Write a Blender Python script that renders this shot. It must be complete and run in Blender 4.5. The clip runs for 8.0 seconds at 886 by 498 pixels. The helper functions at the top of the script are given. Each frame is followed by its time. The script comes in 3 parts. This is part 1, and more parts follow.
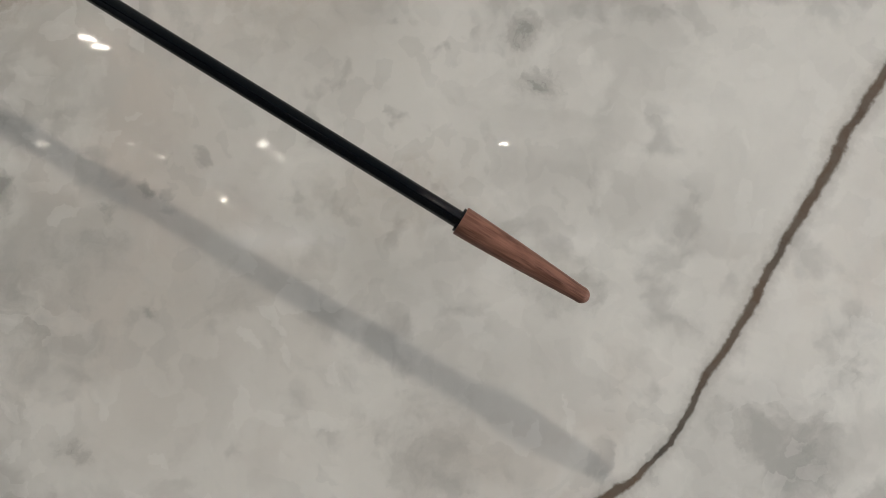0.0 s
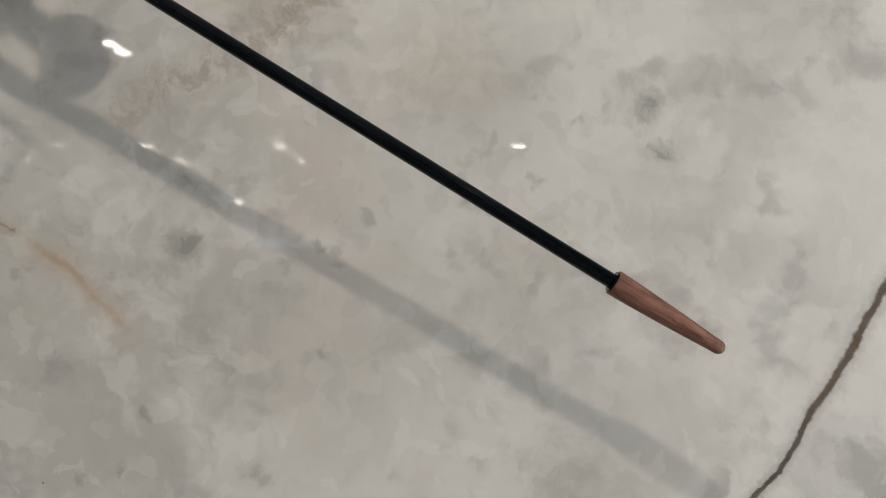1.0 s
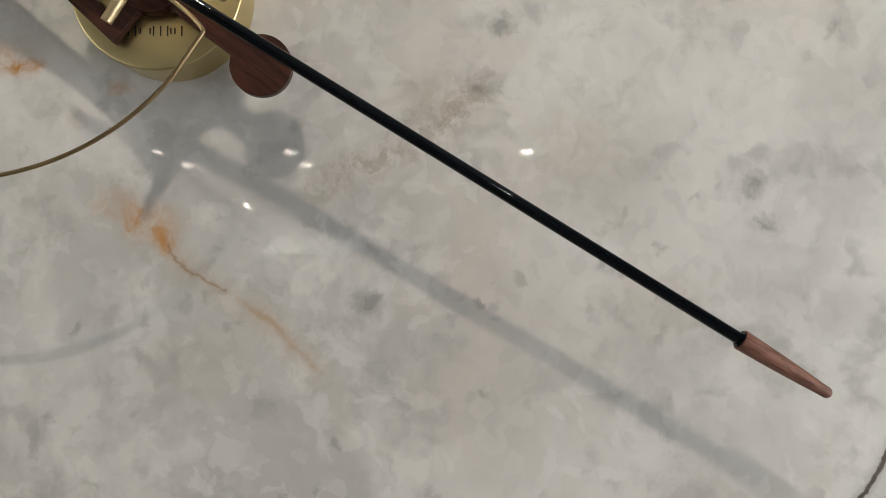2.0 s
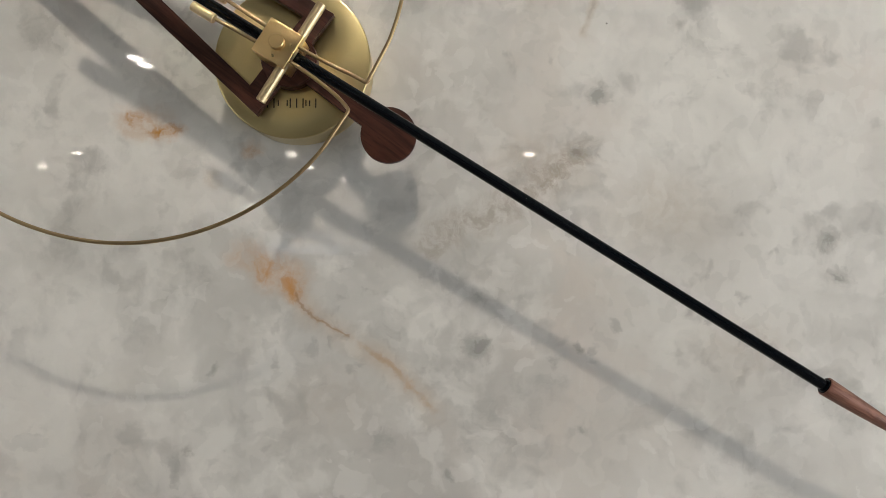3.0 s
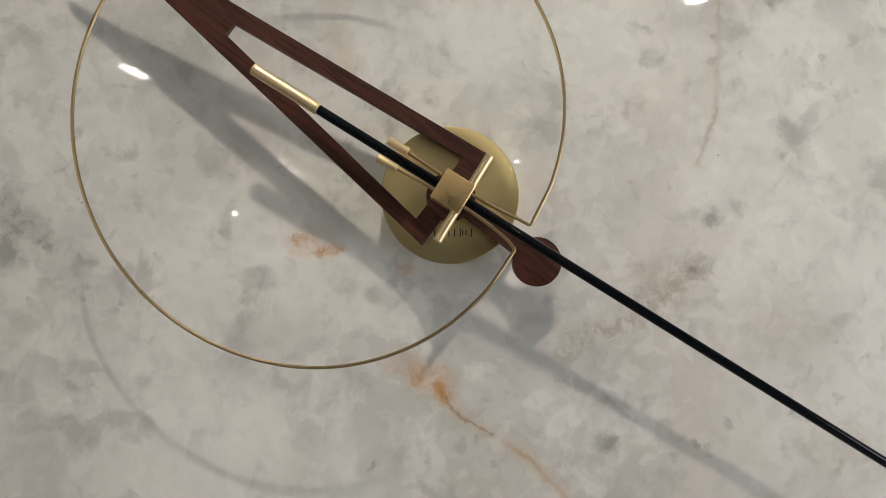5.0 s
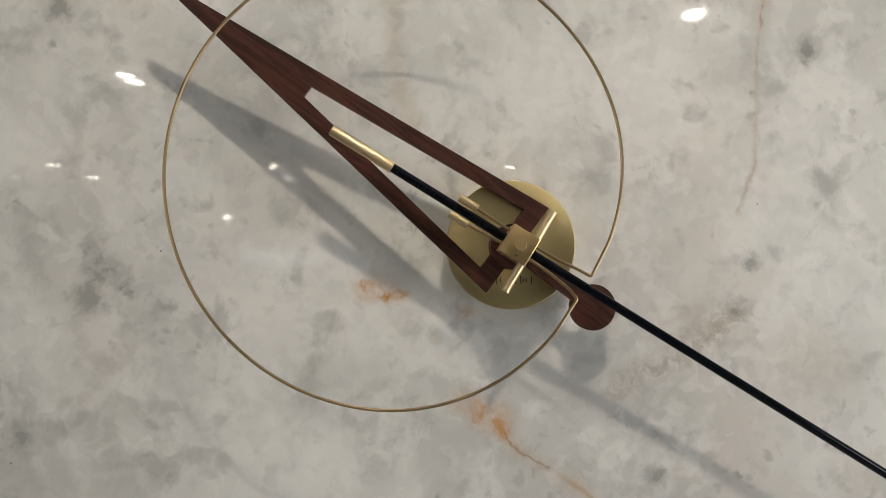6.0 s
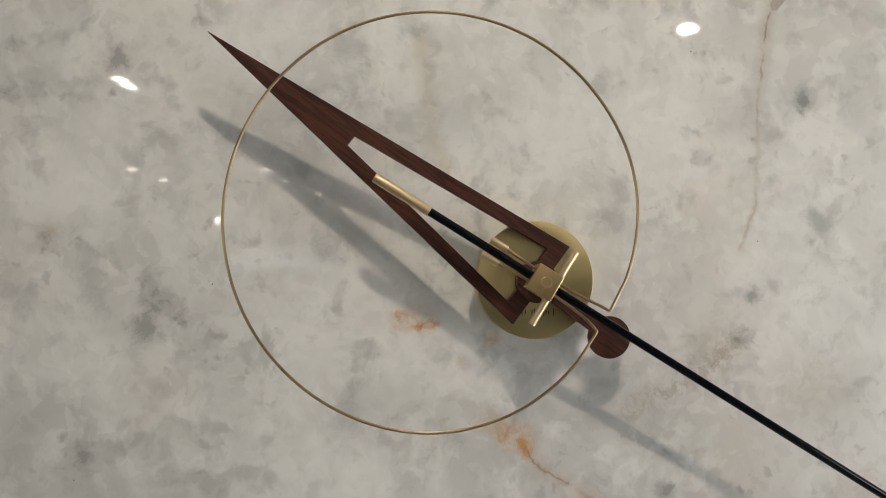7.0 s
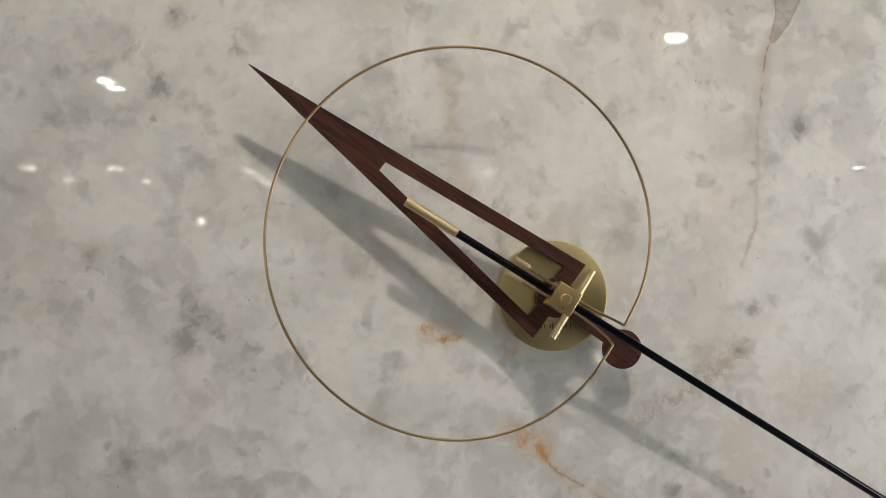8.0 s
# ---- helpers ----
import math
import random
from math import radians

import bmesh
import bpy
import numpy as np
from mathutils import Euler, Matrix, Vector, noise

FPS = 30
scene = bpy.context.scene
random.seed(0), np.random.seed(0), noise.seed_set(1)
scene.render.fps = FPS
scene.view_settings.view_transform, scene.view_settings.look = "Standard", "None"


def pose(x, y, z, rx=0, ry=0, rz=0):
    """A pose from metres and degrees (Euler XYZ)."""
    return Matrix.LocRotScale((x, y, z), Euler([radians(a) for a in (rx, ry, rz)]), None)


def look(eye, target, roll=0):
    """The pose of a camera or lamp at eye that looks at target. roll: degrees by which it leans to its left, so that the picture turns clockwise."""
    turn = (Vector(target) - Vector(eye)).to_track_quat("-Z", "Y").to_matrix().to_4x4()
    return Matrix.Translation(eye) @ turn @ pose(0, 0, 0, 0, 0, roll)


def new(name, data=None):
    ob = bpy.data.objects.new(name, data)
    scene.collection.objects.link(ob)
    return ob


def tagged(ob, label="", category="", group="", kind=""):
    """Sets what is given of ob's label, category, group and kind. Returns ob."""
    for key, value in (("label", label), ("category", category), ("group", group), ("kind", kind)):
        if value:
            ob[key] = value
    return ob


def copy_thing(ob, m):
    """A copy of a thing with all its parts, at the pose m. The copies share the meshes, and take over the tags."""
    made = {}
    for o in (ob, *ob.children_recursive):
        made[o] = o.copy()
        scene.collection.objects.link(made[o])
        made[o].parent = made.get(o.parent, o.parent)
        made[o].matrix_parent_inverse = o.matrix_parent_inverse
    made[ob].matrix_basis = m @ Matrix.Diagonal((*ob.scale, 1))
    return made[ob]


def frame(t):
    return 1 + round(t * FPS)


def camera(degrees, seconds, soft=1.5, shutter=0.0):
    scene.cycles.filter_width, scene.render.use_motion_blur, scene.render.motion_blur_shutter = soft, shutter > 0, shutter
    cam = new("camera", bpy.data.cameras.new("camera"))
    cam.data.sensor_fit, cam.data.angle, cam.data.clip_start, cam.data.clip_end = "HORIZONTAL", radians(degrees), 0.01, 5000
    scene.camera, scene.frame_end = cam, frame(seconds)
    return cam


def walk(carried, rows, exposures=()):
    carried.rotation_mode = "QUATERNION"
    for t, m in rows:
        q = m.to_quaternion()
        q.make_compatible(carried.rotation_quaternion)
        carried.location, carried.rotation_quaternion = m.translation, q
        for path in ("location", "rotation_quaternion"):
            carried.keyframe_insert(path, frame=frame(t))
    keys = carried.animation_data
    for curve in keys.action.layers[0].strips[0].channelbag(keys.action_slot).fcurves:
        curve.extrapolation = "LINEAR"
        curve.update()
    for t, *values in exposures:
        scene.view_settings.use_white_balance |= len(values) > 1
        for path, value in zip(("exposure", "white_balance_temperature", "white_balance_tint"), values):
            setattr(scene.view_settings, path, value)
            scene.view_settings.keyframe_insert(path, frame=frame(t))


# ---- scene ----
cam = camera(64.5, 8.0, soft=0.65)
PATH = [
    (0, (0.467, -0.481, 1.363), (0.518, 1.517, 1.414), -0.1),
    (0.5, (0.43, -0.514, 1.38), (0.439, 1.485, 1.45), 0.1),
    (1, (0.369, -0.546, 1.399), (0.388, 1.453, 1.453), 0.1),
    (1.5, (0.302, -0.601, 1.43), (0.314, 1.398, 1.488), 0.0),
    (2, (0.241, -0.654, 1.446), (0.25, 1.346, 1.508), 0.0),
    (3.5, (0.09, -0.745, 1.521), (0.107, 1.254, 1.584), 0.2),
    (4, (0.053, -0.77, 1.546), (0.08, 1.228, 1.614), 0.0),
    (4.5, (0.009, -0.792, 1.58), (0.055, 1.206, 1.648), 0.1),
    (5, (-0.042, -0.81, 1.612), (0.023, 1.187, 1.681), 0.1),
    (6.5, (-0.158, -0.895, 1.681), (-0.051, 1.101, 1.763), 0.0),
    (7, (-0.182, -0.935, 1.699), (-0.061, 1.06, 1.784), 0.1),
    (7.5, (-0.211, -0.966, 1.711), (-0.073, 1.027, 1.8), 0.0),
    (8, (-0.241, -0.992, 1.721), (-0.074, 0.999, 1.806), 0.0),
]
walk(cam, [(t, look(eye, target, roll)) for t, eye, target, roll in PATH],
     exposures=[(0.0, -0.24), (1.0, -0.17), (2.0, -0.08), (5.0, 0.02), (8.0, 0.01)])

# ---- light of the room and the sky outside ----
world = bpy.data.worlds.new("sky")
scene.world = world
world.use_nodes = True
wn = world.node_tree
sky = wn.nodes.new("ShaderNodeTexSky")
sky.sky_type, sky.sun_disc = "NISHITA", False
sky.sun_elevation, sky.sun_rotation = radians(35), radians(160)
wn.links.new(sky.outputs[0], wn.nodes["Background"].inputs[0])
wn.nodes["Background"].inputs[1].default_value = 0.12

LAMP_WARM = (1.0, 0.905, 0.78)
LAMP_MAIN, LAMP_SIDE, LAMP_FAR, LAMP_DIM = 1450.0, 470.0, 75.0, 42.0
DAY_EAST, FILL_WEST = 38.0, 385.0


def area(name, place, target, w, h, watts, colour):
    data = bpy.data.lights.new(name, "AREA")
    data.shape, data.size, data.size_y, data.energy, data.color = "RECTANGLE", w, h, watts, colour
    ob = new(name, data)
    ob.matrix_world = look(place, target)
    return ob


area("east_daylight", (2.17, -1.15, 1.10), (0, -1.15, 1.1), 1.4, 1.5, DAY_EAST, (0.94, 0.96, 0.985))
# broad fill added from the west, where no source is known
area("west_fill", (-12.9, -9.0, 1.80), (0, -9.0, 1.7), 9.4, 2.4, FILL_WEST, (0.945, 0.97, 0.955))


# ---- material tools ----
class Graph:
    """Short ways to write a node tree."""

    def __init__(self, name, tree=None):
        if tree:
            self.t = tree
            return
        self.mat = bpy.data.materials.new(name)
        self.mat.use_nodes = True
        self.t = self.mat.node_tree
        self.bsdf = self.t.nodes["Principled BSDF"]

    def put(self, socket, value):
        if isinstance(value, bpy.types.NodeSocket):
            self.t.links.new(value, socket)
        elif isinstance(value, tuple) and len(value) == 3 and socket.type == "RGBA":
            socket.default_value = (*value, 1)
        else:
            socket.default_value = value

    def node(self, kind, inputs=None, operation="", use_clamp=False, interpolation_type="", feature="", direction_type="", axis=""):
        n = self.t.nodes.new(kind)
        if operation:
            n.operation = operation
        if use_clamp:
            n.use_clamp = True
        if interpolation_type:
            n.interpolation_type = interpolation_type
        if feature:
            n.feature = feature
        if direction_type:
            n.direction_type, n.axis = direction_type, axis
        for k, v in (inputs or {}).items():
            self.put(n.inputs[k], v)
        return n

    def math(self, op, a, b=0.0, c=0.0, clamp=False):
        return self.node("ShaderNodeMath", {0: a, 1: b, 2: c}, operation=op, use_clamp=clamp).outputs[0]

    def vec(self, op, a, b=(0, 0, 0), out=0):
        return self.node("ShaderNodeVectorMath", {0: a, 1: b}, operation=op).outputs[out]

    def scaled(self, v, s):
        return self.node("ShaderNodeVectorMath", {0: v, "Scale": s}, operation="SCALE").outputs[0]

    def coords(self, scale=(1, 1, 1), move=(0, 0, 0)):
        c = self.node("ShaderNodeTexCoord").outputs["Object"]
        return self.node("ShaderNodeMapping", {"Vector": c, "Scale": scale, "Location": move}).outputs[0]

    def noise(self, v, scale, detail=4.0, rough=0.55, distort=0.0, out=0):
        return self.node("ShaderNodeTexNoise", {"Vector": v, "Scale": scale, "Detail": detail, "Roughness": rough, "Distortion": distort}).outputs[out]

    def span(self, v, a, b, c=0.0, d=1.0, smooth=True):
        return self.node("ShaderNodeMapRange", {"Value": v, "From Min": a, "From Max": b, "To Min": c, "To Max": d},
                         interpolation_type="SMOOTHSTEP" if smooth else "LINEAR").outputs[0]

    def mix(self, f, a, b, blend="MIX"):
        n = self.t.nodes.new("ShaderNodeMix")
        n.data_type, n.blend_type = "RGBA", blend
        self.put(n.inputs[0], f), self.put(n.inputs[6], a), self.put(n.inputs[7], b)
        return n.outputs[2]

    def bump(self, h, strength, distance):
        return self.node("ShaderNodeBump", {"Height": h, "Strength": strength, "Distance": distance}).outputs[0]

    def grouped(self, name, v, build):
        """A node group of its own that turns the place v into one value."""
        tree = bpy.data.node_groups.new(name, "ShaderNodeTree")
        tree.interface.new_socket("Place", in_out="INPUT", socket_type="NodeSocketVector")
        tree.interface.new_socket("Value", in_out="OUTPUT", socket_type="NodeSocketFloat")
        start, end = tree.nodes.new("NodeGroupInput"), tree.nodes.new("NodeGroupOutput")
        tree.links.new(build(Graph(name, tree), start.outputs[0]), end.inputs[0])
        n = self.t.nodes.new("ShaderNodeGroup")
        n.node_tree = tree
        self.put(n.inputs[0], v)
        return n.outputs[0]

    def finish(self, **inputs):
        for k, v in inputs.items():
            self.put(self.bsdf.inputs[k.replace("_", " ")], v)
        return self.mat


def plain(name, colour, rough, metal=0.0, vary=0.08, scale=6.0, **more):
    """A painted or plastered surface with a little unevenness at two scales."""
    g = Graph(name)
    v = g.coords()
    n = g.math("ADD", g.math("MULTIPLY", g.noise(v, scale), 0.7), g.math("MULTIPLY", g.noise(v, scale * 9), 0.3))
    f = g.span(n, 0.3, 0.7, 1 - vary, 1 + vary, False)
    c = g.node("ShaderNodeVectorMath", {0: colour, "Scale": f}, operation="SCALE").outputs[0]
    g.put(g.bsdf.inputs["Roughness"], g.span(n, 0.3, 0.7, rough * 0.85, min(1.0, rough * 1.15), False))
    return g.finish(Base_Color=c, Metallic=metal, **more)


def marble():
    """Polished grey marble: clouds, blotches, specks, iron stains and veins."""
    g = Graph("polished_marble")
    p = g.coords()
    flat = g.vec("MULTIPLY", p, (1, 0, 1))
    wob = g.vec("SUBTRACT", g.noise(flat, 14, 5, 0.6, 0.0, 1), (0.5, 0.5, 0.5))
    q = g.vec("MULTIPLY", g.vec("ADD", flat, g.scaled(wob, 0.05)), (1, 0, 1))
    wob2 = g.vec("SUBTRACT", g.noise(flat, 45, 5, 0.65, 0.0, 1), (0.5, 0.5, 0.5))
    r = g.vec("MULTIPLY", g.vec("ADD", q, g.scaled(wob2, 0.018)), (1, 0, 1))

    light, mid, dark, beige = (0.79, 0.772, 0.728), (0.60, 0.584, 0.55), (0.35, 0.347, 0.328), (0.68, 0.605, 0.54)
    clouds = g.noise(q, 3.2, 5, 0.58)
    col = g.mix(g.span(clouds, 0.36, 0.62), mid, light)
    col = g.mix(g.math("MULTIPLY", g.span(g.noise(g.vec("ADD", q, (7.3, 0, 1.9)), 3.0, 4), 0.48, 0.66), 0.5), col, beige)
    col = g.mix(g.math("MULTIPLY", g.span(g.noise(g.vec("ADD", q, (1.7, 0, 8.4)), 2.6, 5, 0.6), 0.45, 0.64), 0.75), col, (0.46, 0.455, 0.43))
    # layered washes with crisp edges
    for i, (size, lo, tint, amount) in enumerate(((4.5, 0.51, light, 0.5), (6.5, 0.54, mid, 0.6), (9.0, 0.54, light, 0.5), (13.0, 0.56, mid, 0.5),
                                                  (19.0, 0.56, light, 0.4), (27.0, 0.58, mid, 0.4))):
        wash = g.noise(g.vec("ADD", q, (2.7 * i, 0, 1.3 * i)), size, 5, 0.55)
        col = g.mix(g.span(wash, lo, lo + 0.06 + 0.0012 * size, 0, amount), col, tint)
    # crisp-edged crystal patches
    cell = g.node("ShaderNodeTexVoronoi", {"Vector": r, "Scale": 17.0, "Smoothness": 0.35}, feature="SMOOTH_F1").outputs["Color"]
    tone = g.node("ShaderNodeSeparateColor", {0: cell}).outputs[0]
    col = g.mix(g.math("MULTIPLY", g.span(tone, 0.3, 0.8), 0.20), col, light)
    cell2 = g.node("ShaderNodeTexVoronoi", {"Vector": r, "Scale": 38.0, "Smoothness": 0.3}, feature="SMOOTH_F1").outputs["Color"]
    tone2 = g.node("ShaderNodeSeparateColor", {0: cell2}).outputs[1]
    col = g.mix(g.math("MULTIPLY", g.span(tone2, 0.45, 0.9), 0.10), col, mid)
    # grey smoky blotches
    smoke = g.noise(g.vec("ADD", r, (3.1, 0, 5.7)), 9.0, 6, 0.62)
    col = g.mix(g.math("MULTIPLY", g.span(smoke, 0.55, 0.70), 0.58), col, dark)
    puff = g.noise(g.vec("ADD", q, (9.1, 0, 2.3)), 17.0, 4, 0.5)
    col = g.mix(g.math("MULTIPLY", g.span(puff, 0.56, 0.68), 0.55), col, (0.40, 0.395, 0.375))
    fleck = g.noise(q, 42.0, 3, 0.5)
    gate = g.noise(flat, 6.0, 3)
    col = g.mix(g.math("MULTIPLY", g.math("MULTIPLY", g.span(fleck, 0.58, 0.70), g.span(gate, 0.46, 0.62)), 0.46), col, (0.33, 0.325, 0.31))

    grain = g.span(g.noise(r, 75.0, 5, 0.7), 0.36, 0.62)

    def blob(col, x, z, size, strength, tint, lumpy=0.7, sx=1.0):
        d = g.vec("LENGTH", g.vec("MULTIPLY", g.vec("SUBTRACT", r, (x, 0, z)), (1 / sx, 1, 1)), out=1)
        f = g.span(d, size, size * 0.15, 0, strength)
        f = g.math("MULTIPLY", f, g.math("MULTIPLY_ADD", grain, lumpy, 1 - lumpy))
        return g.mix(f, col, tint)

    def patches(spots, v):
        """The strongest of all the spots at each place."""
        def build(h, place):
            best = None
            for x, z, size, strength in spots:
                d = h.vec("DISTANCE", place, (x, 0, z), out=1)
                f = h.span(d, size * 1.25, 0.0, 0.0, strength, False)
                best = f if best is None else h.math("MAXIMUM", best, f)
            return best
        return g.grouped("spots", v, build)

    # broad marble clouds, light painted in: grey-beige dims the wall, pale brightens it
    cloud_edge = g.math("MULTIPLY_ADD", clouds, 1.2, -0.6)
    col = g.mix(g.span(g.math("ADD", patches(DIM_GREY_CLOUDS, q), cloud_edge), 0.05, 0.75, 0.0, 0.6), col, (0.50, 0.475, 0.435))
    col = g.mix(g.span(g.math("ADD", patches(LIT_PALE_CLOUDS, q), cloud_edge), 0.05, 0.75, 0.0, 0.6), col, (0.81, 0.795, 0.755))
    # small pale grains with clean edges
    cell3 = g.node("ShaderNodeTexVoronoi", {"Vector": r, "Scale": 64.0, "Smoothness": 0.2}, feature="SMOOTH_F1").outputs["Color"]
    tone3 = g.node("ShaderNodeSeparateColor", {0: cell3}).outputs[0]
    col = g.mix(g.math("MULTIPLY", g.span(tone3, 0.70, 0.80), g.span(gate, 0.40, 0.62, 0.03, 0.16)), col, (0.40, 0.395, 0.375))
    col = g.mix(g.math("MULTIPLY", g.span(tone3, 0.30, 0.20), g.span(gate, 0.55, 0.40, 0.05, 0.25)), col, (0.84, 0.825, 0.785))
    # smoky patches with torn edges, then small dark flecks
    near = g.vec("MULTIPLY", g.vec("ADD", flat, g.vec("ADD", g.scaled(wob, 0.030), g.scaled(wob2, 0.022))), (1, 0, 1))
    torn = g.noise(near, 34.0, 5, 0.68)

    smoke_at = patches(SMOKE, near)
    ragged = g.math("ADD", smoke_at, g.math("MULTIPLY_ADD", torn, 1.5, -0.75))
    col = g.mix(g.span(smoke_at, 0.0, 0.8, 0.0, 0.30), col, (0.36, 0.355, 0.335))
    col = g.mix(g.math("MULTIPLY", g.span(ragged, 0.28, 0.56), g.span(smoke_at, 0.02, 0.3, 0.0, 0.40)), col, (0.31, 0.305, 0.285))
    col = g.mix(g.math("MULTIPLY", g.span(ragged, 0.55, 0.66), g.span(smoke_at, 0.05, 0.4, 0.0, 0.42)), col, (0.24, 0.235, 0.215))
    fleck_at = patches(FLECKS, near)
    ragged = g.math("ADD", fleck_at, g.math("MULTIPLY_ADD", torn, 1.2, -0.6))
    col = g.mix(g.span(ragged, 0.30, 0.85, 0.0, 0.50), col, (0.22, 0.215, 0.195))
    for x, z, size, strength, sx in TAN_SPOTS:
        col = blob(col, x, z, size, strength, (0.40, 0.31, 0.215), 0.6, sx)
    for x, z, size, strength, sx in RUST_SPOTS:
        col = blob(col, x, z, size, strength, (0.50, 0.24, 0.06), 0.65, sx)

    def line(points, v):
        """The distance to a line of straight stretches."""
        def build(h, place):
            best = None
            for a, b in zip(points, points[1:]):
                ab = (b[0] - a[0], 0, b[1] - a[1])
                rel = h.vec("SUBTRACT", place, (a[0], 0, a[1]))
                t = h.math("MULTIPLY", h.vec("DOT_PRODUCT", rel, ab, out=1), 1 / (ab[0] ** 2 + ab[2] ** 2))
                t = h.math("MINIMUM", h.math("MAXIMUM", t, 0.0), 1.0)
                d = h.vec("LENGTH", h.vec("SUBTRACT", rel, h.scaled(ab, t)), out=1)
                best = d if best is None else h.math("MINIMUM", best, d)
            return best
        return g.grouped("stretches", v, build)

    thick = g.noise(flat, 22.0, 4, 0.6)
    fine = g.vec("MULTIPLY", g.vec("ADD", flat, g.scaled(wob2, 0.016)), (1, 0, 1))
    soft = g.vec("MULTIPLY", g.vec("ADD", flat, g.vec("ADD", g.scaled(wob, 0.022), g.scaled(wob2, 0.012))), (1, 0, 1))

    # rust seam: a wide stain with a hairline crack
    seam = [(-0.047, 1.494), (-0.025, 1.485), (-0.011, 1.471), (-0.004, 1.457), (0.011, 1.443), (0.042, 1.427), (0.069, 1.409), (0.090, 1.393),
            (0.103, 1.377), (0.119, 1.362), (0.132, 1.347)]
    d = line(seam, soft)
    col = g.mix(g.math("MULTIPLY", g.span(d, 0.021, 0.0), g.math("MULTIPLY_ADD", thick, 0.75, -0.16)), col, (0.48, 0.32, 0.17))
    d = line(seam[1:], fine)
    col = g.mix(g.math("MULTIPLY", g.span(d, 0.0050, 0.0003), g.math("MULTIPLY", g.span(thick, 0.30, 0.62), 0.5)), col, (0.42, 0.25, 0.11))
    d = line(seam[2:6], fine)
    col = g.mix(g.math("MULTIPLY", g.span(d, 0.0015, 0.0003), g.math("MULTIPLY", thick, 0.85)), col, (0.24, 0.13, 0.065))
    # thick dark vein with feathered sides
    firm = g.vec("MULTIPLY", g.vec("ADD", flat, g.vec("ADD", g.scaled(wob, 0.010), g.scaled(wob2, 0.0075))), (1, 0, 1))
    d = line([(0.965, 1.760), (0.829, 1.563), (0.790, 1.500), (0.754, 1.440), (0.721, 1.385), (0.701, 1.352), (0.681, 1.313), (0.665, 1.294), (0.649, 1.265),
              (0.635, 1.240), (0.605, 1.214), (0.55, 1.180)], firm)
    along = g.span(g.node("ShaderNodeSeparateXYZ", {0: flat}).outputs[2], 1.55, 1.20, 0.0, 1.0, False)
    swell = g.noise(g.scaled(flat, 1.0), 11.0, 2, 0.5)
    width = g.math("MULTIPLY", g.math("MULTIPLY_ADD", along, -0.0016, 0.0042), g.math("MULTIPLY_ADD", swell, 1.9, 0.05))
    hair = g.math("MULTIPLY_ADD", g.noise(firm, 150.0, 3, 0.7), 1.3, 0.35)
    ratio = g.math("DIVIDE", d, g.math("MULTIPLY", width, hair))
    col = g.mix(g.math("MULTIPLY", g.span(ratio, 3.6, 0.5), 0.42), col, (0.34, 0.32, 0.295))
    brown = g.mix(g.span(along, 0.90, 0.98), (0.070, 0.060, 0.050), (0.20, 0.095, 0.035))
    brown = g.mix(g.span(swell, 0.42, 0.60), brown, (0.125, 0.085, 0.058))
    col = g.mix(g.math("MULTIPLY", g.span(ratio, 1.25, 0.45), 0.95), col, g.mix(g.math("MULTIPLY", grain, 0.6), brown, (0.15, 0.125, 0.10)))
    # upright tan vein: a dark-edged wedge above, a smudge, then a thin pale thread
    height = g.node("ShaderNodeSeparateXYZ", {0: flat}).outputs[2]
    d = line([(0.375, 2.230), (0.361, 2.140), (0.351, 2.105), (0.338, 2.080)], firm)
    wedge = g.math("MULTIPLY", g.span(height, 2.07, 2.14, 0.004, 0.019, False), g.math("MULTIPLY_ADD", thick, 0.7, 0.65))
    ratio = g.math("DIVIDE", d, wedge)
    col = g.mix(g.math("MULTIPLY", g.span(ratio, 1.05, 0.85), g.math("MULTIPLY_ADD", grain, 0.25, 0.42)), col, (0.30, 0.25, 0.205))
    col = g.mix(g.math("MULTIPLY", g.math("MULTIPLY", g.span(ratio, 1.12, 1.0), g.span(ratio, 0.78, 0.96)), 0.4), col, (0.17, 0.135, 0.11))
    up = [(0.338, 2.088), (0.323, 2.053), (0.321, 2.010), (0.314, 1.968), (0.309, 1.925), (0.310, 1.883), (0.306, 1.803), (0.291, 1.766), (0.285, 1.741)]
    d = line(up, soft)
    high = g.span(height, 1.94, 2.03)
    col = g.mix(g.math("MULTIPLY", g.span(d, 0.020, 0.0), g.math("MULTIPLY", g.math("MULTIPLY_ADD", high, 0.62, 0.10), thick)), col, (0.34, 0.27, 0.205))
    d = line(up, fine)
    col = g.mix(g.math("MULTIPLY", g.span(d, 0.0060, 0.0015), g.math("MULTIPLY_ADD", thick, 0.8, -0.06, True)), col, (0.52, 0.44, 0.35))
    col = g.mix(g.math("MULTIPLY", g.span(d, 0.0022, 0.0006), g.math("MULTIPLY", g.math("MULTIPLY_ADD", high, 0.4, 0.22), g.span(thick, 0.42, 0.6))), col, (0.20, 0.155, 0.12))
    # pale tan veil above the disc
    d = line([(-0.152, 2.02), (-0.145, 1.915), (-0.127, 1.851)], soft)
    col = g.mix(g.math("MULTIPLY", g.span(d, 0.022, 0.0), g.math("MULTIPLY", thick, 0.5)), col, (0.46, 0.36, 0.23))
    # scuffed tan streak
    d = line([(0.126, 1.520), (0.147, 1.533), (0.189, 1.554), (0.242, 1.575), (0.284, 1.615)], r)
    col = g.mix(g.math("MULTIPLY", g.span(d, 0.026, 0.0), g.math("MULTIPLY", grain, 0.6)), col, (0.33, 0.28, 0.225))

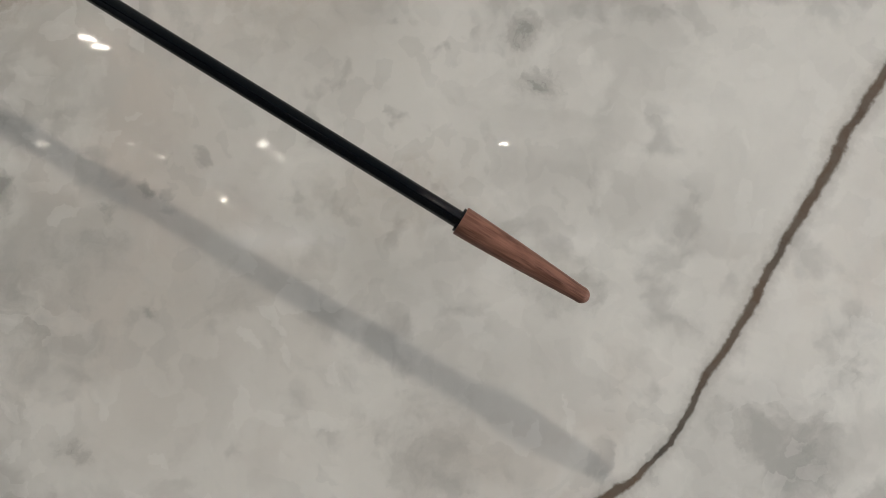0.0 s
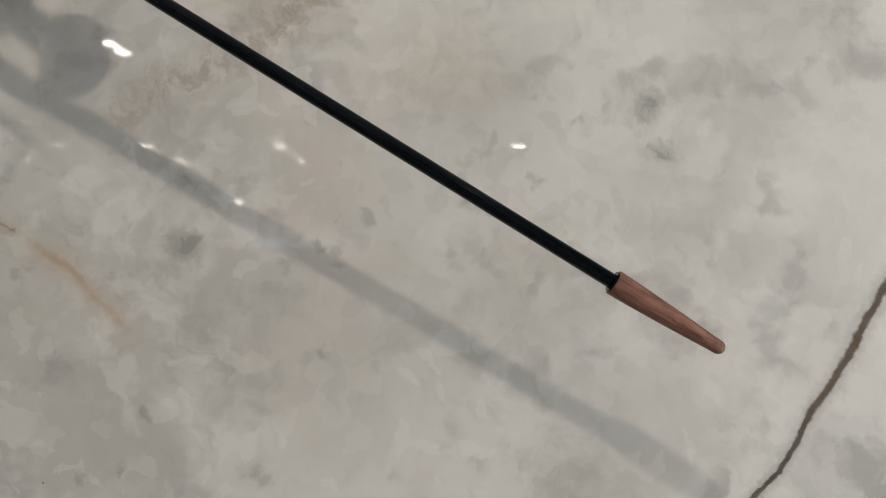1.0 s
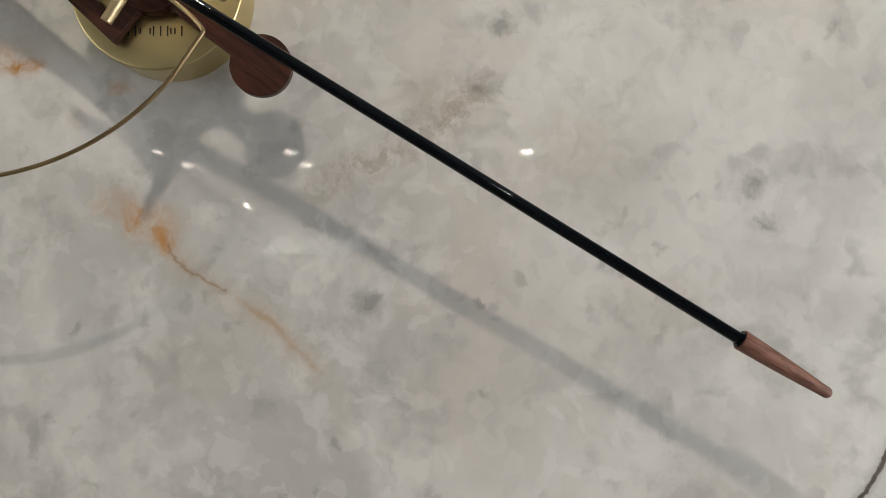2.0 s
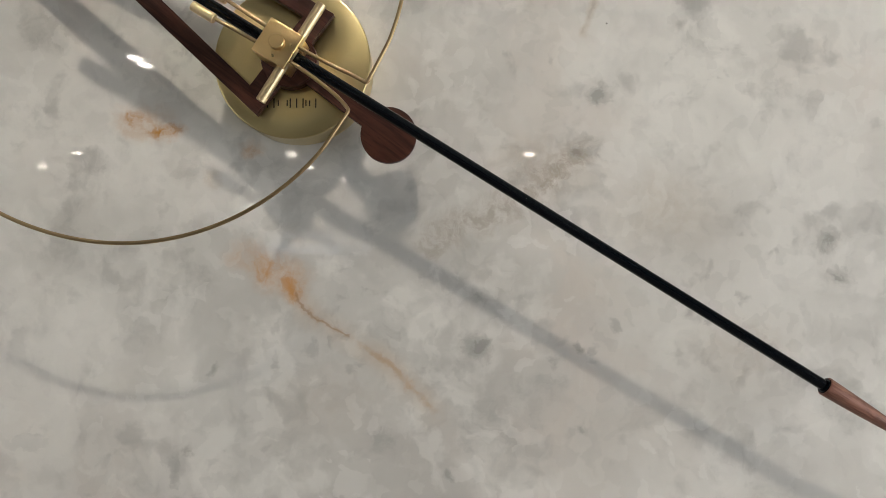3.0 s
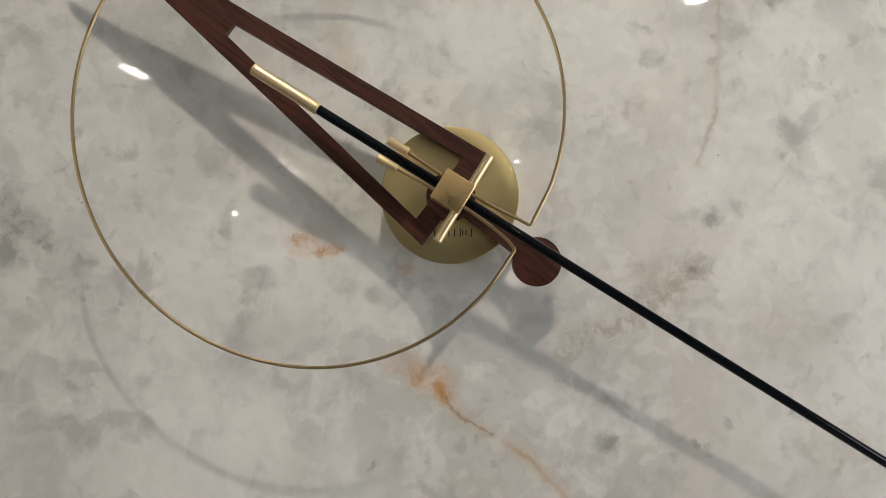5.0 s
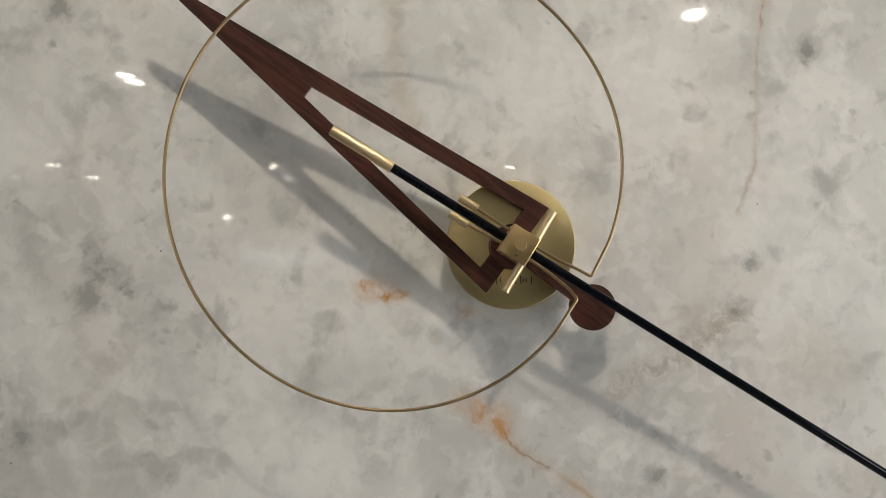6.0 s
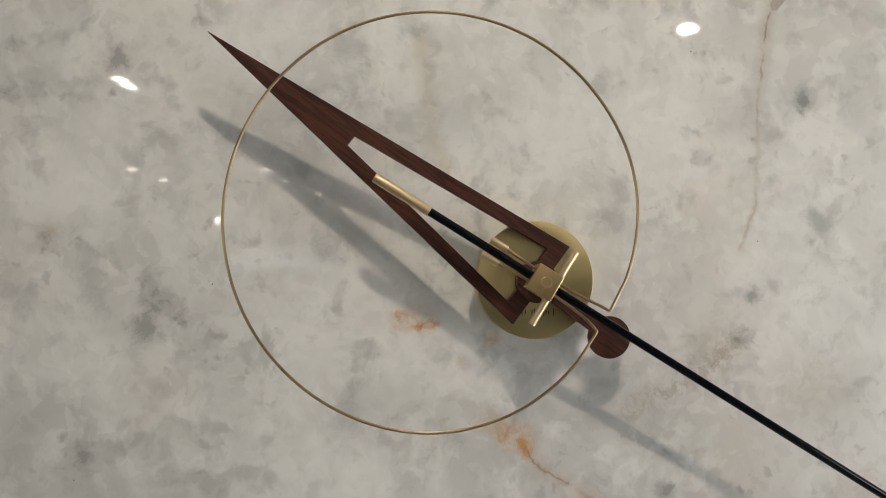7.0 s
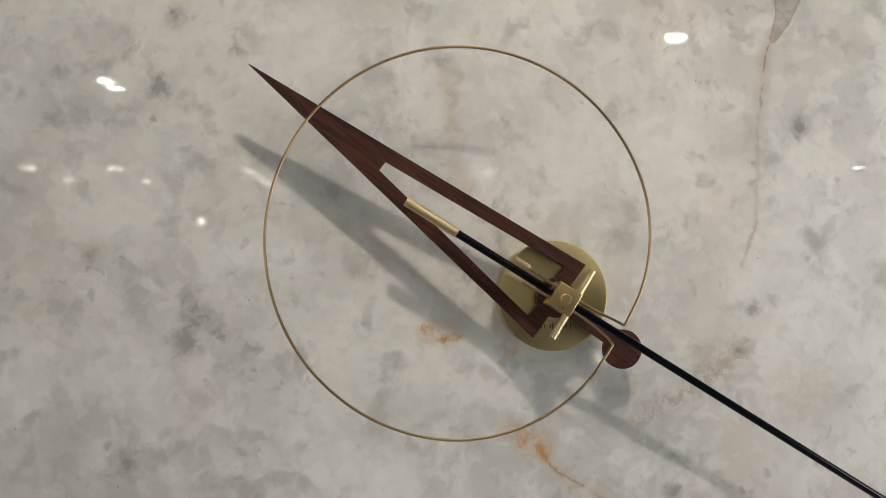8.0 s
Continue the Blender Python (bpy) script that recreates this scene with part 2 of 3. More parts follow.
    # tiny pits and white crystals
    pit = g.node("ShaderNodeTexVoronoi", {"Vector": flat, "Scale": 13.0}, feature="F1").outputs["Distance"]
    col = g.mix(g.span(pit, 0.016, 0.010, 0, 0.8), col, (0.10, 0.095, 0.09))
    star = g.node("ShaderNodeTexVoronoi", {"Vector": g.vec("ADD", flat, (4.7, 0, 2.2)), "Scale": 9.0}, feature="F1").outputs["Distance"]
    col = g.mix(g.span(star, 0.012, 0.007, 0, 0.8), col, (0.86, 0.86, 0.84))
    rough = g.span(g.noise(flat, 8.0, 4), 0.3, 0.7, 0.026, 0.036, False)
    return g.finish(Base_Color=col, Roughness=rough, Specular_IOR_Level=0.5)


# Marble tone plus painted brightness: darkened places, then brightened ones.
DIM_GREY_CLOUDS = [(0.40, 1.52, 0.11, 0.6), (0.30, 1.32, 0.14, 0.7), (0.50, 1.24, 0.11, 0.6), (0.43, 1.37, 0.10, 0.5), (0.62, 1.60, 0.09, 0.5)]
LIT_PALE_CLOUDS = [(0.75, 1.46, 0.14, 0.7), (0.62, 1.38, 0.06, 0.5), (-0.60, 1.82, 0.11, 0.5), (-0.35, 2.02, 0.13, 0.55), (-0.40, 1.85, 0.10, 0.45),
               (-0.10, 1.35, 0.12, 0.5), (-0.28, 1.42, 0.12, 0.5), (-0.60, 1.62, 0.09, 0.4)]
SMOKE = [
    (-0.508, 1.699, 0.026, 0.6), (-0.494, 1.668, 0.036, 0.8), (-0.512, 1.637, 0.032, 0.8), (-0.474, 1.648, 0.022, 0.7), (-0.643, 1.751, 0.024, 0.5),
    (-0.586, 1.472, 0.024, 0.8), (-0.690, 2.010, 0.034, 0.45), (-0.694, 1.945, 0.040, 0.5), (-0.526, 2.086, 0.028, 0.7), (-0.552, 1.986, 0.026, 0.75),
    (-0.447, 2.045, 0.034, 0.55), (0.380, 1.950, 0.028, 0.75), (-0.161, 2.036, 0.038, 0.5), (0.284, 1.618, 0.024, 0.65), (0.225, 1.595, 0.034, 0.5),
    (0.300, 1.677, 0.020, 0.85), (0.173, 1.416, 0.024, 0.8), (0.076, 1.322, 0.026, 0.5), (0.530, 1.525, 0.026, 0.6), (0.545, 1.488, 0.030, 0.6),
    (0.735, 1.227, 0.036, 0.5), (0.610, 1.680, 0.026, 0.55), (0.231, 1.242, 0.024, 0.6), (0.250, 1.401, 0.018, 0.5),
]
FLECKS = [
    (-0.464, 1.639, 0.010, 1.0), (-0.643, 1.735, 0.008, 0.9), (-0.593, 1.747, 0.012, 0.8), (-0.611, 1.495, 0.012, 0.8), (-0.642, 1.519, 0.012, 0.65),
    (-0.559, 1.941, 0.012, 0.9), (-0.492, 1.924, 0.012, 0.6), (-0.520, 1.860, 0.013, 0.6), (-0.674, 2.003, 0.016, 0.7), (0.379, 1.948, 0.013, 0.9),
    (0.381, 1.749, 0.013, 0.85), (0.205, 2.103, 0.012, 0.7), (0.203, 2.020, 0.010, 0.6), (0.166, 1.986, 0.012, 0.65), (0.304, 1.897, 0.008, 0.9),
    (-0.422, 1.598, 0.012, 0.85), (0.280, 1.616, 0.009, 0.9), (0.176, 1.462, 0.013, 0.9), (0.277, 1.414, 0.008, 1.0), (0.144, 1.285, 0.010, 0.8),
    (0.125, 1.244, 0.010, 0.95), (0.096, 1.243, 0.009, 0.8), (-0.097, 1.391, 0.008, 0.8), (0.281, 1.332, 0.009, 0.7), (-0.119, 1.313, 0.010, 0.65),
]
TAN_SPOTS = [
    (-0.633, 1.76, 0.026, 0.4, 0.8), (-0.098, 1.590, 0.018, 0.4, 0.7), (0.24, 1.60, 0.05, 0.3, 1.6),
    (0.37, 1.56, 0.06, 0.22, 1.3), (0.45, 1.42, 0.05, 0.2, 1.5), (0.02, 1.36, 0.05, 0.14, 1.6),
]
RUST_SPOTS = [
    (-0.172, 1.646, 0.030, 0.45, 1.5), (-0.180, 1.651, 0.011, 0.9, 1.1), (-0.148, 1.639, 0.012, 0.95, 2.4), (-0.055, 1.621, 0.014, 0.5, 1.3),
    (-0.062, 1.506, 0.024, 0.35, 1.2), (-0.048, 1.496, 0.015, 0.85, 1.0), (-0.014, 1.474, 0.020, 0.95, 1.0), (-0.028, 1.488, 0.030, 0.5, 1.4),
    (0.103, 1.377, 0.010, 0.35, 1.0),
]


def wood(name, pale, deep, along=14.0):
    """Oiled walnut, its grain along the local x axis."""
    g = Graph(name)
    v = g.coords((1, 12, 12))
    wave = g.noise(v, along, 5, 0.6, 0.8)
    pores = g.noise(g.coords((1, 22, 22)), 42.0, 3, 0.6)
    col = g.mix(g.span(wave, 0.34, 0.66), deep, pale)
    col = g.mix(g.math("MULTIPLY", g.span(pores, 0.56, 0.70), 0.6), col, tuple(0.45 * c for c in deep))
    return g.finish(Base_Color=col, Roughness=g.span(wave, 0.3, 0.7, 0.5, 0.38, False), Specular_IOR_Level=0.25,
                    Normal=g.bump(g.math("ADD", pores, wave), 0.3, 0.0006))


def brass(name, colour, rough, scale, turned=False):
    """Brushed brass: fine scratches along the work, round the axis where it was turned."""
    g = Graph(name)
    v = g.coords(scale)
    if turned:
        radius = g.vec("LENGTH", g.vec("MULTIPLY", v, (1, 0, 1)), out=1)
        v = g.node("ShaderNodeCombineXYZ", {0: g.math("MULTIPLY", radius, 30.0), 1: g.math("MULTIPLY", g.noise(v, 6.0, 2), 0.2)}).outputs[0]
    n = g.noise(v, 60.0, 4, 0.6)
    wear = g.noise(g.coords(), 30.0, 4)
    c = g.node("ShaderNodeVectorMath", {0: colour, "Scale": g.math("MULTIPLY_ADD", n, 0.04 if turned else 0.12, 0.98 if turned else 0.94)}, operation="SCALE").outputs[0]
    g.put(g.bsdf.inputs["Roughness"], g.math("ADD", g.span(n, 0.3, 0.7, rough * (0.96 if turned else 0.85), rough * (1.04 if turned else 1.15), False), g.math("MULTIPLY", wear, 0.04)))
    if turned:
        g.put(g.bsdf.inputs["Anisotropic"], 0.6)
        g.put(g.bsdf.inputs["Tangent"], g.node("ShaderNodeTangent", direction_type="RADIAL", axis="Y").outputs[0])
    return g.finish(Base_Color=c, Metallic=1.0)


def glow(name, colour, strength):
    g = Graph(name)
    return g.finish(Base_Color=(0.8, 0.8, 0.8), Emission_Color=colour, Emission_Strength=strength, Roughness=0.4)


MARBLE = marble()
WALNUT = wood("dark_walnut", (0.074, 0.0265, 0.0155), (0.030, 0.0100, 0.0068))
WALNUT_TIP = wood("walnut_tip", (0.29, 0.140, 0.098), (0.135, 0.058, 0.040), 20.0)
BRASS_DISC = brass("turned_brass", (0.66, 0.54, 0.27), 0.27, (1, 1, 1), True)
BRASS = brass("satin_brass", (0.84, 0.61, 0.29), 0.28, (1, 1, 1))
BRASS_ROD = brass("drawn_brass", (0.72, 0.57, 0.34), 0.40, (0.05, 3, 3))
BRASS_WIRE = brass("brass_wire", (0.43, 0.315, 0.17), 0.30, (1, 1, 1))
BLACK = plain("black_lacquer", (0.002, 0.0034, 0.0052), 0.07, 0.0, 0.2, 60.0, Specular_IOR_Level=0.30)
INK = plain("dark_engraving", (0.05, 0.042, 0.02), 0.5, 0.0, 0.1, 200.0)
PLASTER = plain("taupe_plaster", (0.20, 0.188, 0.172), 0.8)
CEILING = plain("ceiling_paint", (0.62, 0.61, 0.595), 0.85)
FLOOR = plain("dark_stone_floor", (0.17, 0.16, 0.15), 0.35)
TRIM = plain("white_lacquer", (0.80, 0.80, 0.79), 0.3)
LAMP_MAIN_MAT = glow("near_lamp_glow", LAMP_WARM, LAMP_MAIN)
LAMP_NEAR_MAT = glow("side_lamp_glow", LAMP_WARM, LAMP_SIDE)
LAMP_MAT = glow("lamp_glow", LAMP_WARM, LAMP_FAR)
LAMP_DIM_MAT = glow("dim_lamp_glow", LAMP_WARM, LAMP_DIM)
OUTSIDE_DIM = glow("grey_outdoors", (1.0, 0.97, 0.90), 1.5)
OUTSIDE = glow("bright_outdoors", (0.93, 0.97, 1.0), 2.3)


# ---- mesh tools ----
def part(name, bm, material, parent=None, label="", m=None, smooth=None):
    me = bpy.data.meshes.new(name)
    bmesh.ops.recalc_face_normals(bm, faces=bm.faces)
    bm.to_mesh(me)
    bm.free()
    me.materials.append(material)
    if smooth is not None:
        for f in me.polygons:
            f.use_smooth = True
        me.set_sharp_from_angle(angle=radians(smooth))
    ob = new(name, me)
    if parent:
        ob.parent = parent
    if m is not None:
        ob.matrix_basis = m
    if label:
        tagged(ob, label)
    return ob


def box(bm, x0, x1, y0, y1, z0, z1):
    m = Matrix.LocRotScale(((x0 + x1) / 2, (y0 + y1) / 2, (z0 + z1) / 2), None, (x1 - x0, y1 - y0, z1 - z0))
    return bmesh.ops.create_cube(bm, size=1, matrix=m)["verts"]


def boxes(*spans):
    bm = bmesh.new()
    for s in spans:
        box(bm, *s)
    return bm


def bevelled(bm, width, segments=2, angle=30):
    edges = [e for e in bm.edges if len(e.link_faces) == 2 and e.calc_face_angle(0) > radians(angle)]
    bmesh.ops.bevel(bm, geom=edges, offset=width, segments=segments, affect="EDGES", profile=0.5)
    return bm


def plate(points, y0, y1, holes=()):
    """A flat board with the outline points in x and z, from y0 to y1; holes are outlines too."""
    bm = bmesh.new()
    edges = []
    for loop in (points, *holes):
        vs = [bm.verts.new((x, y0, z)) for x, z in loop]
        edges += [bm.edges.new((a, b)) for a, b in zip(vs, vs[1:] + vs[:1])]
    bmesh.ops.triangle_fill(bm, edges=edges, use_beauty=True)
    got = bmesh.ops.extrude_face_region(bm, geom=bm.faces[:])
    bmesh.ops.translate(bm, verts=[v for v in got["geom"] if isinstance(v, bmesh.types.BMVert)], vec=(0, y1 - y0, 0))
    return bm


def turned(profile, axis="X", steps=48):
    """A body of revolution: profile is pairs of place along the axis and radius."""
    bm = bmesh.new()
    rings = []
    for a, r in profile:
        ring = []
        for i in range(steps):
            c, s = math.cos(2 * math.pi * i / steps) * r, math.sin(2 * math.pi * i / steps) * r
            ring.append(bm.verts.new((a, c, s) if axis == "X" else (c, a, s) if axis == "Y" else (c, s, a)))
        rings.append(ring)
    for p, q in zip(rings, rings[1:]):
        for i in range(steps):
            j = (i + 1) % steps
            bm.faces.new((p[i], p[j], q[j], q[i]))
    bm.faces.new(rings[0]), bm.faces.new(rings[-1])
    return bm


def tube(points, r, steps=12):
    bm = bmesh.new()
    pts = [Vector(p) for p in points]
    up, rings = Vector((0, 1, 0)), []
    for i, p in enumerate(pts):
        d = (pts[min(i + 1, len(pts) - 1)] - pts[max(i - 1, 0)]).normalized()
        side = d.cross(up).normalized()
        top = side.cross(d)
        rings.append([bm.verts.new(p + r * (math.cos(a) * side + math.sin(a) * top)) for a in (2 * math.pi * k / steps for k in range(steps))])
    for a, b in zip(rings, rings[1:]):
        for k in range(steps):
            bm.faces.new((a[k], a[(k + 1) % steps], b[(k + 1) % steps], b[k]))
    bm.faces.new(rings[0]), bm.faces.new(rings[-1])
    return bm


def rounded(points, times=3):
    """Corner cutting of an open line."""
    for _ in range(times):
        out = [points[0]]
        for a, b in zip(points, points[1:]):
            out += [a.lerp(b, 0.25), a.lerp(b, 0.75)]
        points = out + [points[-1]]
    return points


def rod_profile(x0, x1, r, c=0.0006):
    return [(x0, r - c), (x0 + c, r), (x1 - c, r), (x1, r - c)]


# ---- the room ----
W, E, S, T = -13.0, 13.0, -25.0, 0.2
LOW, TOP, DROP = 3.30, 4.60, -4.6


def structure(name, bm, material, label, category):
    return tagged(part(name, bm, material), label, category, kind="structure")


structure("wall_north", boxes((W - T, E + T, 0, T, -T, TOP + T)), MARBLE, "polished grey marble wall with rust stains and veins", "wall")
structure("floor", boxes((W - T, E + T, S - T, 0, -T, 0)), FLOOR, "dark stone floor of the hall", "floor")
structure("ceiling", boxes((W - T, E + T, DROP, 0, LOW, TOP + T), (W - T, E + T, S - T, DROP, TOP, TOP + T)), CEILING,
          "off-white painted ceiling, lower near the marble, with recessed lamps", "ceiling")


def wall_with_openings(name, along, place, lo, hi, openings, label):
    """A wall from lo to hi along x (place: its y) or along y (place: its x), with openings (a, b, z0, z1)."""
    spans, cursor = [], lo
    for a, b, z0, z1 in openings:
        spans += [(cursor, a, 0, TOP), (a, b, 0, z0), (a, b, z1, TOP)]
        cursor = b
    spans.append((cursor, hi, 0, TOP))
    bm = bmesh.new()
    for a, b, z0, z1 in spans:
        if along == "x":
            box(bm, a, b, place, place + T, z0, z1)
        else:
            box(bm, place, place + T, a, b, z0, z1)
    return structure(name, bm, PLASTER, label, "wall")


FAR_WINDOWS = [(-6.60, -2.38, 2.07, 2.85), (2.20, 7.10, 1.89, 2.70)]
wall_with_openings("wall_south", "x", S - T, W - T, E + T, FAR_WINDOWS, "plain taupe plaster wall with two windows")
wall_with_openings("wall_east", "y", E, S, 0, [], "plain taupe plaster wall")
# unseen west opening, added to go with the fill lamp
wall_with_openings("wall_west", "y", W - T, S, 0, [(-14.0, -4.0, 0.55, 3.05)], "plain taupe plaster wall with an added wide opening for fill light")
# unseen return wall, added to bring the cool light from the right close
structure("added_wall_return", boxes((2.2, 2.2 + T, -2.2, -1.9, 0, LOW), (2.2, 2.2 + T, -0.4, 0, 0, LOW), (2.2, 2.2 + T, -1.9, -0.4, 0, 0.3),
                               (2.2, 2.2 + T, -1.9, -0.4, 1.9, LOW)), PLASTER, "added short plaster return wall with a window, unseen", "wall")


def window(name, x0, x1, z0, z1, bars, transom, m, glassy=True):
    """A window frame with upright bars and a transom, in its opening."""
    base = new(name)
    base.matrix_world = m
    f = 0.03
    part("window_frame", boxes((x0, x1, 0, 0.08, z0, z0 + f), (x0, x1, 0, 0.08, z1 - f, z1), (x0, x0 + f, 0, 0.08, z0 + f, z1 - f),
                               (x1 - f, x1, 0, 0.08, z0 + f, z1 - f)), TRIM, base)
    for b, w in bars:
        part("mullion", boxes((b - w / 2, b + w / 2, 0.01, 0.07, z0 + f, z1 - f)), TRIM, base)
    if transom:
        part("transom", boxes((x0 + f, x1 - f, 0.005, 0.075, transom - 0.105, transom + 0.105)), TRIM, base)
    return tagged(base, "white framed window with bright panes", "window", kind="structure")


window("window_1", -6.60, -2.38, 2.07, 2.85, ((-6.30, 0.16), (-4.955, 0.23), (-3.225, 0.29), (-2.79, 0.16)), 2.585, pose(0, S - 0.14, 0))
window("window_2", 2.20, 7.10, 1.89, 2.70, ((4.60, 0.2),), 0, pose(0, S - 0.14, 0))
# unseen frame, added in the return wall's opening
window("added_window_3", -0.75, 0.75, 0.3, 1.9, (), 0, pose(2.34, -1.15, 0, 0, 0, -90))
# unseen frame, added round the west fill lamp
window("added_window_4", -5.0, 5.0, 0.55, 3.05, ((-1.7, 0.12), (1.7, 0.12)), 0, pose(W - 0.14, -9.0, 0, 0, 0, 90))
structure("backdrop", boxes((-10, 0, S - 1.6, S - 1.5, 0.5, 5.0)), OUTSIDE, "plain bright daylight outside a far window", "backdrop")
structure("backdrop_dim", boxes((0.5, 10, S - 1.6, S - 1.5, 0.5, 5.0)), OUTSIDE_DIM, "plain grey daylight outside a far window", "backdrop")


# ---- the ceiling lamps ----
def downlight(x, y, z, r, material):
    base = new("ceiling_downlight")
    base.location = (x, y, z)
    rim = [(-0.012, r + 0.001), (-0.014, r + 0.004), (-0.014, r + 0.017), (-0.010, r + 0.021), (0.0, r + 0.021), (0.0, r + 0.001)]
    bm = bmesh.new()
    rings = [[bm.verts.new((q * math.cos(a), q * math.sin(a), h)) for a in (2 * math.pi * k / 40 for k in range(40))] for h, q in rim]
    for p, q in zip(rings, rings[1:] + rings[:1]):
        for k in range(40):
            bm.faces.new((p[k], p[(k + 1) % 40], q[(k + 1) % 40], q[k]))
    part("trim_ring", bm, TRIM, base, "white lacquered ring", smooth=40)
    bm = bmesh.new()
    bmesh.ops.create_circle(bm, cap_ends=True, segments=24, radius=r, matrix=pose(0, 0, -0.008))
    part("lens", bm, material, base, "glowing warm white lens")
    return tagged(base, "round recessed downlight, lit, in the off-white ceiling", "ceiling lamp", "ceiling downlights")


downlight(0.07, -1.28, LOW, 0.042, LAMP_MAIN_MAT)
downlight(1.64, -3.37, LOW, 0.060, LAMP_NEAR_MAT)
twin = downlight(-4.28, -9.45, TOP, 0.115, LAMP_MAT)
copy_thing(twin, pose(-4.28, -9.82, TOP))
lamp = downlight(-3.75, -17.93, TOP, 0.165, LAMP_MAT)
for x, y in ((2.54, -17.80), (-3.75, -20.30)):
    copy_thing(lamp, pose(x, y, TOP))
dim_lamp = downlight(-9.47, -17.93, TOP, 0.165, LAMP_DIM_MAT)
for x, y in ((-7.26, -17.93), (-11.7, -20.25), (-9.45, -20.25), (-7.24, -20.25), (-3.05, -23.3), (12.0, -16.1)):
    copy_thing(dim_lamp, pose(x, y, TOP))
wall_lamp = tagged(new("wall_lamp"), "small round wall lamp, lit, on taupe plaster", "wall lamp")
wall_lamp.location = (-6.80, S, 3.80)
part("base", turned([(0.0, 0.09), (0.02, 0.09), (0.024, 0.086)], "Y", 32), TRIM, wall_lamp, "white round base", None, 35)
part("globe", turned([(0.024, 0.05), (0.035, 0.065), (0.065, 0.075), (0.095, 0.065), (0.115, 0.03), (0.12, 0.005)], "Y", 24), LAMP_MAT, wall_lamp, "glowing glass globe", None, 60)

# ---- the clock ----
clock = tagged(new("wall_clock"), "large brass and walnut wall clock with black rod on marble", "wall clock")
clock.location = (-0.009, 0, 1.695)

# case: drum on the wall and turned front plate
part("case", turned([(0.0, 0.0750), (-0.030, 0.0752), (-0.034, 0.0752), (-0.0375, 0.0752)], "Y", 96), BRASS_DISC, clock, "drum of the brass case",
     pose(0, 0, 0.003), 35)
face = part("front_plate", turned([(-0.0370, 0.0746), (-0.0376, 0.0758), (-0.0402, 0.0760), (-0.0411, 0.0757), (-0.0417, 0.0751), (-0.0420, 0.0742), (-0.0420, 0.0400), (-0.0420, 0.0010)], "Y", 128),
            BRASS_DISC, clock, "turned round brass plate", pose(0, 0, 0.003), 25)
# the maker's mark as plain strokes
STROKES = [(0.0006, 0.0), (0.0068, 0.0), (0.0110, 1.0), (0.0196, 1.0), (0.0226, 0.0), (0.0288, 0.0), (0.0350, 0.0), (0.0378, 1.0), (0.0414, 1.0), (0.0474, 0.0)]
for i, (x, inset) in enumerate(STROKES):
    dz = 0.0018 * inset
    part("mark_bar", boxes((x - 0.0248, x - 0.0236, -0.0423, -0.0419, -0.043 + dz, -0.0338 - dz)), INK, clock, "dark engraved stroke")

# hour pointer: an open walnut triangle with a boss, a tail and a round counterweight
HOUR = pose(0, -0.055, 0, 0, 216.69, 0) @ pose(0, 0, 0, 0, 0, -2.75)


def arc(cx, cz, r, a0, a1, n):
    return [(cx + r * math.cos(radians(a0 + (a1 - a0) * i / n)), cz + r * math.sin(radians(a0 + (a1 - a0) * i / n))) for i in range(n + 1)]


tail, cd = 0.0085, math.degrees(math.asin(0.0085 / 0.027))
outline = [(0.510, 0.0), (-0.007, 0.0612), (-0.007, tail)] + arc(-0.118, 0, 0.027, cd, 360 - cd, 56) + [(-0.007, -tail), (-0.007, -0.0612)]
hole = [(0.293, 0.0072), (0.0153, 0.0420), (0.0153, -0.0420), (0.293, -0.0072)]
part("hour_pointer", bevelled(plate(outline, 0.0, 0.009, (hole,)), 0.0004, 1, 50), WALNUT, clock, "open dark walnut triangle with round counterweight", HOUR)
part("boss", turned([(-0.0035, 0.0258), (-0.0030, 0.0264), (0.010, 0.0266), (0.0125, 0.0266)], "Y", 64), WALNUT, clock, "round dark walnut boss", HOUR, 35)
part("arbor", turned([(-0.075, 0.006), (-0.035, 0.006)], "Y", 32), BRASS, clock, "brass axle", None, 35)

# minute pointer: black rod through the brass block, with a walnut tip and a brass counterweight
ROD = pose(0, -0.088, 0.0001, 0, 31.6, 0) @ pose(0, 0, 0, 0, 0, 1.0)
part("rod", turned(rod_profile(-0.168, 0.590, 0.0052), "X", 40), BLACK, clock, "glossy black lacquered rod", ROD, 35)
tip_profile = [(0.583, 0.0066), (0.583, 0.0086), (0.5835, 0.0088)]
for i in range(1, 24):
    s = i / 24
    tip_profile.append((0.5835 + 0.0800 * s, 0.0088 - 0.0012 * s - 0.0028 * s ** 1.6))
for i in range(10):
    a = math.pi / 2 * (i + 0.5) / 10
    tip_profile.append((0.6650 + 0.0050 * math.sin(a), 0.0049 * math.cos(a)))
part("tip", turned(tip_profile, "X", 48), WALNUT_TIP, clock, "tapered pale walnut tip", ROD, 40)
# black ring puts the shade of the tip's end face into its colour
part("shaded_end", turned([(0.5815, 0.0050), (0.5815, 0.0074), (0.5835, 0.0074)], "X", 40), BLACK, clock, "black ring standing in for shade at the tip's socket end", ROD, 35)
part("counterweight", turned(rod_profile(-0.240, -0.162, 0.0064, 0.0005), "X", 40), BRASS_ROD, clock, "satin brass cylinder", ROD, 35)

